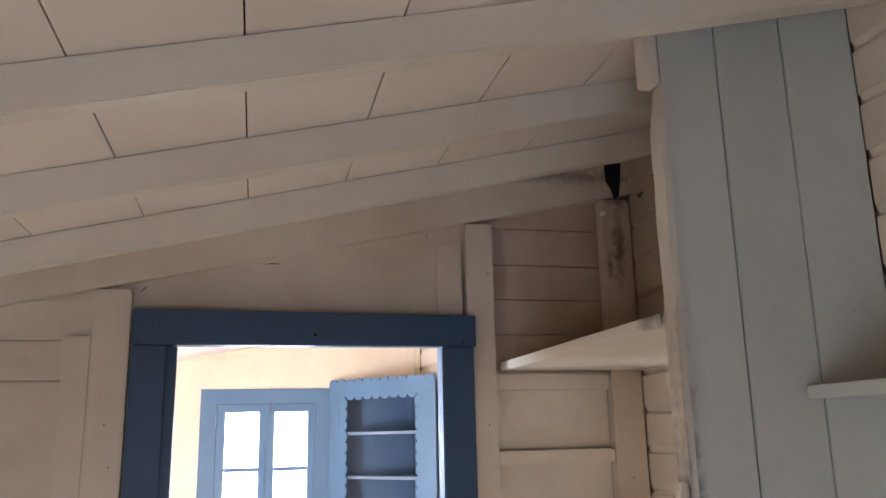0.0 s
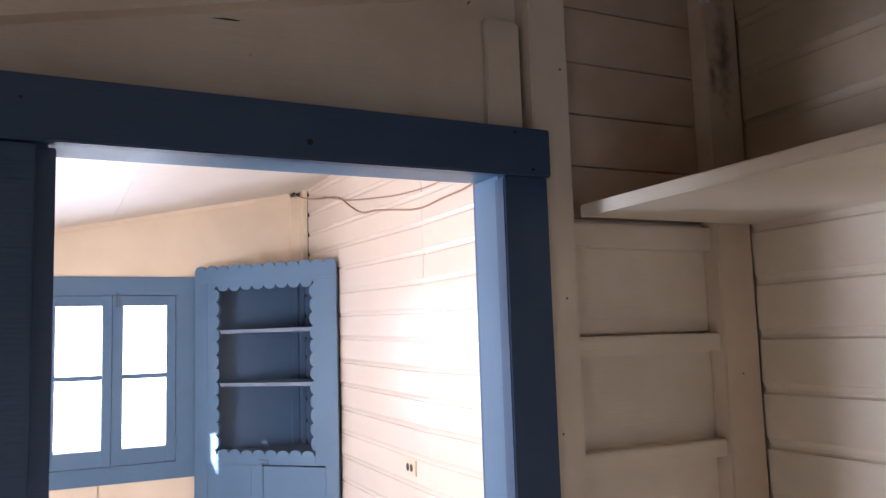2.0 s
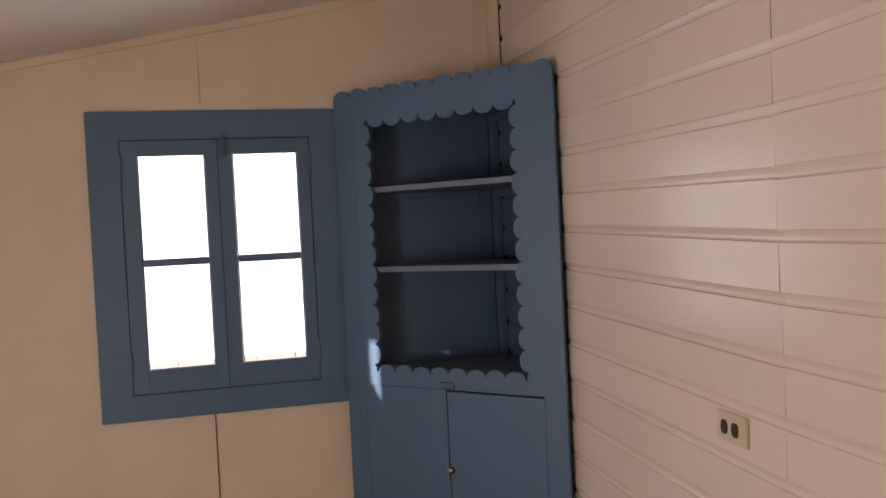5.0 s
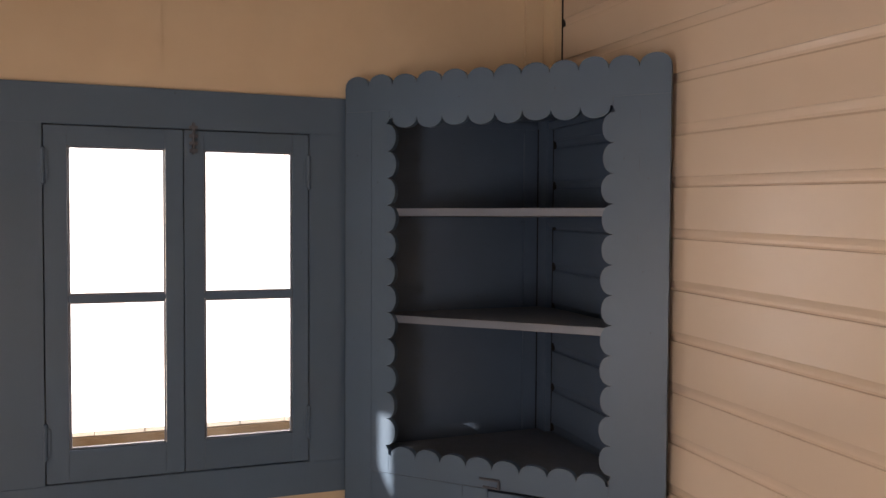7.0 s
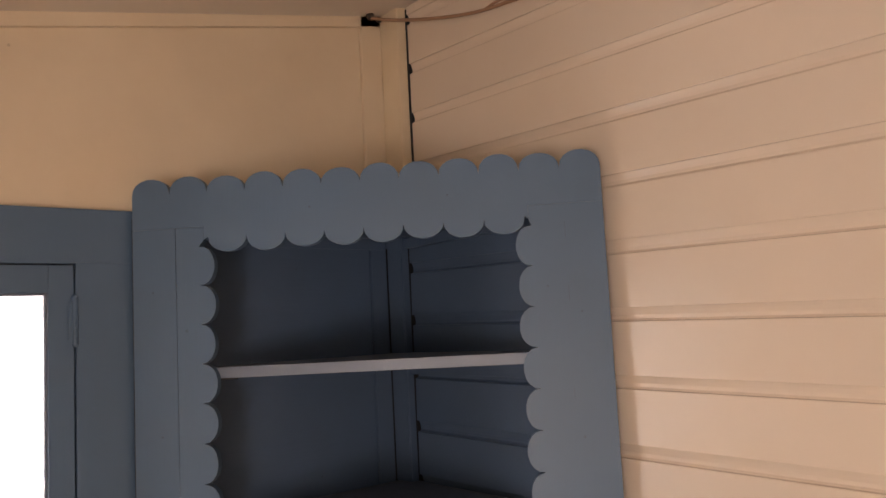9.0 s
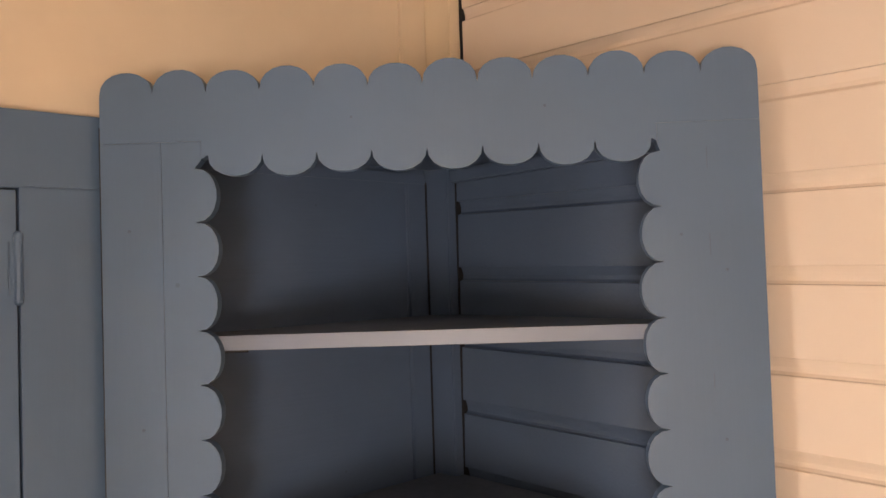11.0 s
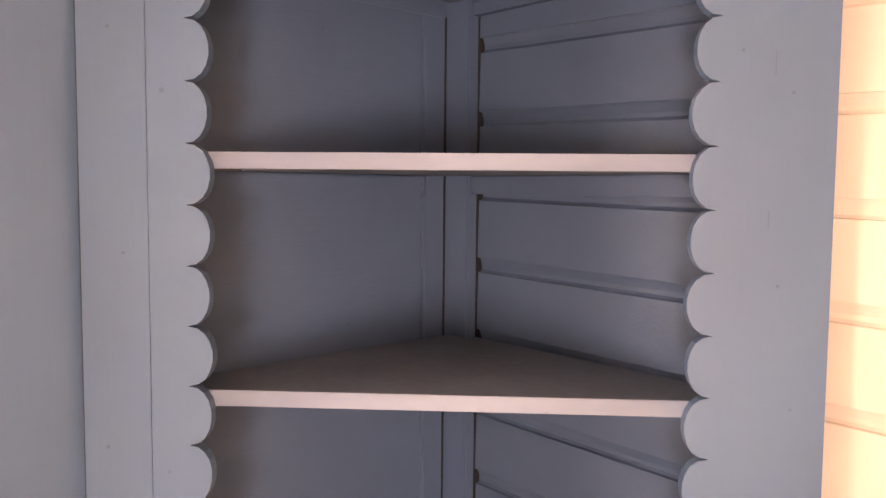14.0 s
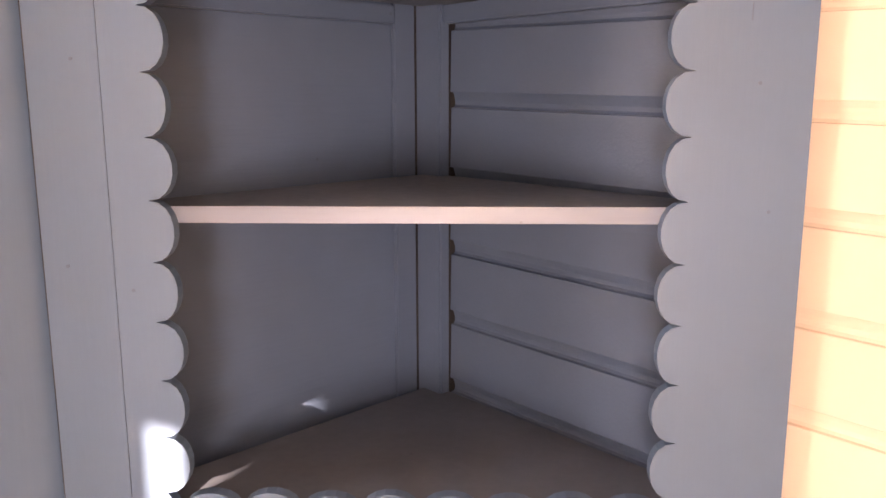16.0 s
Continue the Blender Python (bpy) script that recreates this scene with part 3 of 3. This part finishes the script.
w.done("knob", BRASS, cdoor)
w = Build().rod((0.420, -0.004, 0.976), (0.476, -0.004, 0.976), 0.0035).rod((0.476, -0.004, 0.976), (0.476, -0.004, 0.952), 0.0035).rod((0.430, -0.004, 0.955), (0.476, -0.004, 0.953), 0.0035)
w.done("hook_latch", METAL, cup)
box("hinge", BLUE, 0.826, 0.836, -0.003, 0.001, 0.83, 0.90, cdoor, 0.001)
box("crack", DARK, -0.0135, -0.0103, 0.004, 0.03, 0.36, 2.01, cup, 0)
# carcass: a triangle behind the front, in the corner
APEX_U, APEX_W = 0.452, 0.498
for name, z1, th, mat in (("shelf", 1.7075, 0.021, SHELF_TOP), ("shelf", 1.4025, 0.021, SHELF_TOP), ("deck", 1.010, 0.02, SHELF_TOP), ("top_board", 2.008, 0.02, BLUE_SHADE)):
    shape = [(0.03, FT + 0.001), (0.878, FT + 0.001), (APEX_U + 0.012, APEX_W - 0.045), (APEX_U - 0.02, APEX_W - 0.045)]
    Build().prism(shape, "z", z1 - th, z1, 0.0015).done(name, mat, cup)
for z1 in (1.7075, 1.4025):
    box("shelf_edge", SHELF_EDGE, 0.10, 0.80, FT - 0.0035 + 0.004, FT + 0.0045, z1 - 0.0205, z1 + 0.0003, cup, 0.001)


box("crack", DARK, 0.128, 0.190, FT + 0.002, FT + 0.0045, 1.6835, 1.6864, cup, 0)


def in_world(w, name, mat):
    """Adds a part given in room coordinates to the cupboard."""
    ob = w.done(name, mat, cup)
    ob.matrix_basis = CUP.inverted()
    return ob


in_world(Build().box(0.63, 1.24, FAR - 0.009, FAR - 0.001, 0, 2.0, 0.001), "back_panel", BLUE_SHADE)
in_world(Build().box(1.168, 1.2140, FAR - 0.020, FAR - 0.0095, 0.0, 1.965, 0.002), "corner_strip", BLUE_SHADE)
in_world(Build().box(1.217, RIGHT2 + 0.018, 6.251, 6.3205, 0.0, 1.999, 0.003), "corner_post", BLUE_SHADE)
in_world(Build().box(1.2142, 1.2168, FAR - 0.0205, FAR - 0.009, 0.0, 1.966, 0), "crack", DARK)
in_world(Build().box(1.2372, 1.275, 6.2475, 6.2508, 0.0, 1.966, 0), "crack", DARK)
in_world(Build().box(0.66, 1.21, FAR - 0.026, FAR - 0.0225, 1.960, 1.982, 0.002), "cleat", BLUE_SHADE)
in_world(Build().box(1.221, 1.2375, 5.74, 6.249, 1.960, 1.982, 0.002), "cleat", BLUE_SHADE)
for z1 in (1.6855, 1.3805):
    in_world(Build().box(0.66, 1.166, FAR - 0.024, FAR - 0.0095, z1 - 0.03, z1, 0.002), "cleat", BLUE_SHADE)
    in_world(Build().box(1.221, 1.2375, 5.74, 6.249, z1 - 0.03, z1, 0.002), "cleat", BLUE_SHADE)
ang = math.degrees(math.atan(TILT2))
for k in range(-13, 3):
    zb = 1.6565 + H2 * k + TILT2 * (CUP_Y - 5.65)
    ob = lay_board(cup, 1.238, CUP_Y + 0.001, 6.2475, zb, H2, BLUE_SHADE, ang, "lining_board")
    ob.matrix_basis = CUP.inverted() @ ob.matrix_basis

# ---- small things ----
out = new("outlet")
tagged(out, "ivory wall outlet with two brown sockets, on the siding", "outlet")
box("plate", IVORY, RIGHT2 - 0.009, RIGHT2 - 0.0003, 4.662, 4.776, 1.027, 1.095, out, 0.002)
for y in (4.744, 4.703):
    w = Build()
    pts = [(y + 0.0125 * math.cos(a) * 1.0, 1.060 + 0.0185 * max(-0.86, min(0.86, math.sin(a)))) for a in [i * math.pi / 12 for i in range(24)]]
    w.prism(pts, "x", RIGHT2 - 0.0115, RIGHT2 - 0.0085)
    w.done("socket", BROWN, out)


def wire(name, pts, r, label):
    c = bpy.data.curves.new(name, "CURVE")
    c.dimensions, c.bevel_depth, c.bevel_resolution = "3D", r, 2
    sp = c.splines.new("NURBS")
    sp.points.add(len(pts) - 1)
    for p, q in zip(sp.points, pts):
        p.co = (*q, 1)
    sp.use_endpoint_u, sp.order_u = True, 3
    c.materials.append(WIRE)
    return tagged(new(name, c), label, "cable")


X = RIGHT2 - 0.006
wire("cable", [(1.19, 6.30, 2.555), (1.20, 6.22, 2.52), (X, 6.0, 2.474), (X, 5.85, 2.46), (X, 5.62, 2.428), (X, 5.42, 2.33), (X, 5.246, 2.273), (X, 5.10, 2.268), (X, 4.80, 2.225), (X, 4.56, 2.185), (X, 4.30, 2.20), (X, 4.10, 2.20), (X, 3.90, 2.235), (X, 3.73, 2.262), (X, 3.45, 2.33)], 0.0042, "old brown cable loosely strung along the siding")
wire("cable", [(X, 5.95, 2.47), (X - 0.01, 5.90, 2.478), (X, 5.75, 2.44), (X, 5.49, 2.381), (X, 5.15, 2.335), (X, 4.80, 2.29), (X, 4.385, 2.264), (X, 4.05, 2.29), (X, 3.796, 2.321), (X, 3.5, 2.40)], 0.003, "old brown cable loosely strung along the siding")
tagged(Build().ball((1.19, 6.30, 2.56), 0.011).ball((1.205, 6.285, 2.548), 0.008).ball((1.18, 6.31, 2.575), 0.009).done("cable_knot", BROWN), "dark knot of cable ends in the corner", "cable knot")

# sooty gap, its darkness painted black, and a daylight hole atop the corner post
soot = new("sooty_dark_gap")
tagged(soot, "black patch painted for the dark sooty gap at the top of the corner post", "soot stain", kind="structure")
w = Build().prism([(1.252, 2.548), (1.268, 2.522), (1.280, 2.482), (1.298, 2.492), (1.306, 2.540), (1.314, 2.620), (1.25, 2.61)], "y", D0 - 0.003, D0 + 0.001)
w.done("soot", DARK, soot)
# white knob added in place of a small hole that daylight shines through
hole = Build().rod((1.229, D0 + 0.004, 2.425), (1.229, D0 - 0.012, 2.425), 0.007).ball((1.229, D0 - 0.014, 2.425), 0.010)
tagged(hole.done("knob_insulator", WHITE_OUT), "small white knob standing for a daylight hole in the corner post", "insulator")
for x, y, z in ((RIGHT1, 2.494, 2.468), (RIGHT1, 2.702, 2.473)):
    w = Build().ball((x - 0.004, y, z), 0.008).ball((x - 0.004, y - 0.016, z + 0.004), 0.006).rod((x + 0.01, y, z), (x - 0.012, y, z), 0.004)
    tagged(w.done("nail_stub", BROWN), "dark rusty nail stub in the siding", "nail", group="nails in the siding")
# nail heads and filled knots on the door casing
for x, z, r in ((0.225, 1.985, 0.006), (-0.24, 2.02, 0.003), (0.66, 2.04, 0.003), (0.70, 1.965, 0.004)):
    w = Build().rod((x, 2.7628, z), (x, 2.7612, z), r)
    w.done("nail_hole", DARK, door)

# splits and nail marks in the painted boards of the back room
for x, z, l, tilt in ((0.09, 2.222, 0.055, 2.0), (0.60, 2.335, 0.012, 60.0), (-0.30, 2.13, 0.03, 50.0)):
    w = Build().prism([(-l / 2, -0.0006), (l / 3, -0.0018), (l / 2, 0.0), (0.0, 0.0022)], "y", -0.0008, 0.001)
    w.done("split", DARK, wall_d, pose(x, Y0 - 0.0002, z, 0, -tilt, 0))
for x, z in ((0.79, 1.70), (0.765, 1.42), (-0.38, 1.72), (-0.36, 1.60), (1.28, 1.52), (0.80, 2.20)):
    Build().rod((x, D0 + 0.0025, z), (x, D0 + 0.0012, z), 0.0025).done("nail_head", BROWN, wall_d)
# nail marks and fine splits in the cupboard front
for u, z in ((0.03, 1.86), (0.045, 1.58), (0.02, 1.33), (0.86, 1.78), (0.85, 1.55), (0.87, 1.40), (0.80, 1.83), (0.35, 2.01), (0.62, 2.015), (0.10, 1.30)):
    Build().rod((u, 0.0004, z), (u, -0.0007, z), 0.0022).done("nail_mark", BLUE_SHADE, cup)
for u, z0, z1 in ((0.838, 1.80, 1.83), (0.836, 1.62, 1.64), (0.838, 1.92, 1.95)):
    box("split", BLUE_SHADE, u, u + 0.0011, -0.0005, 0.0006, z0, z1, cup, 0)
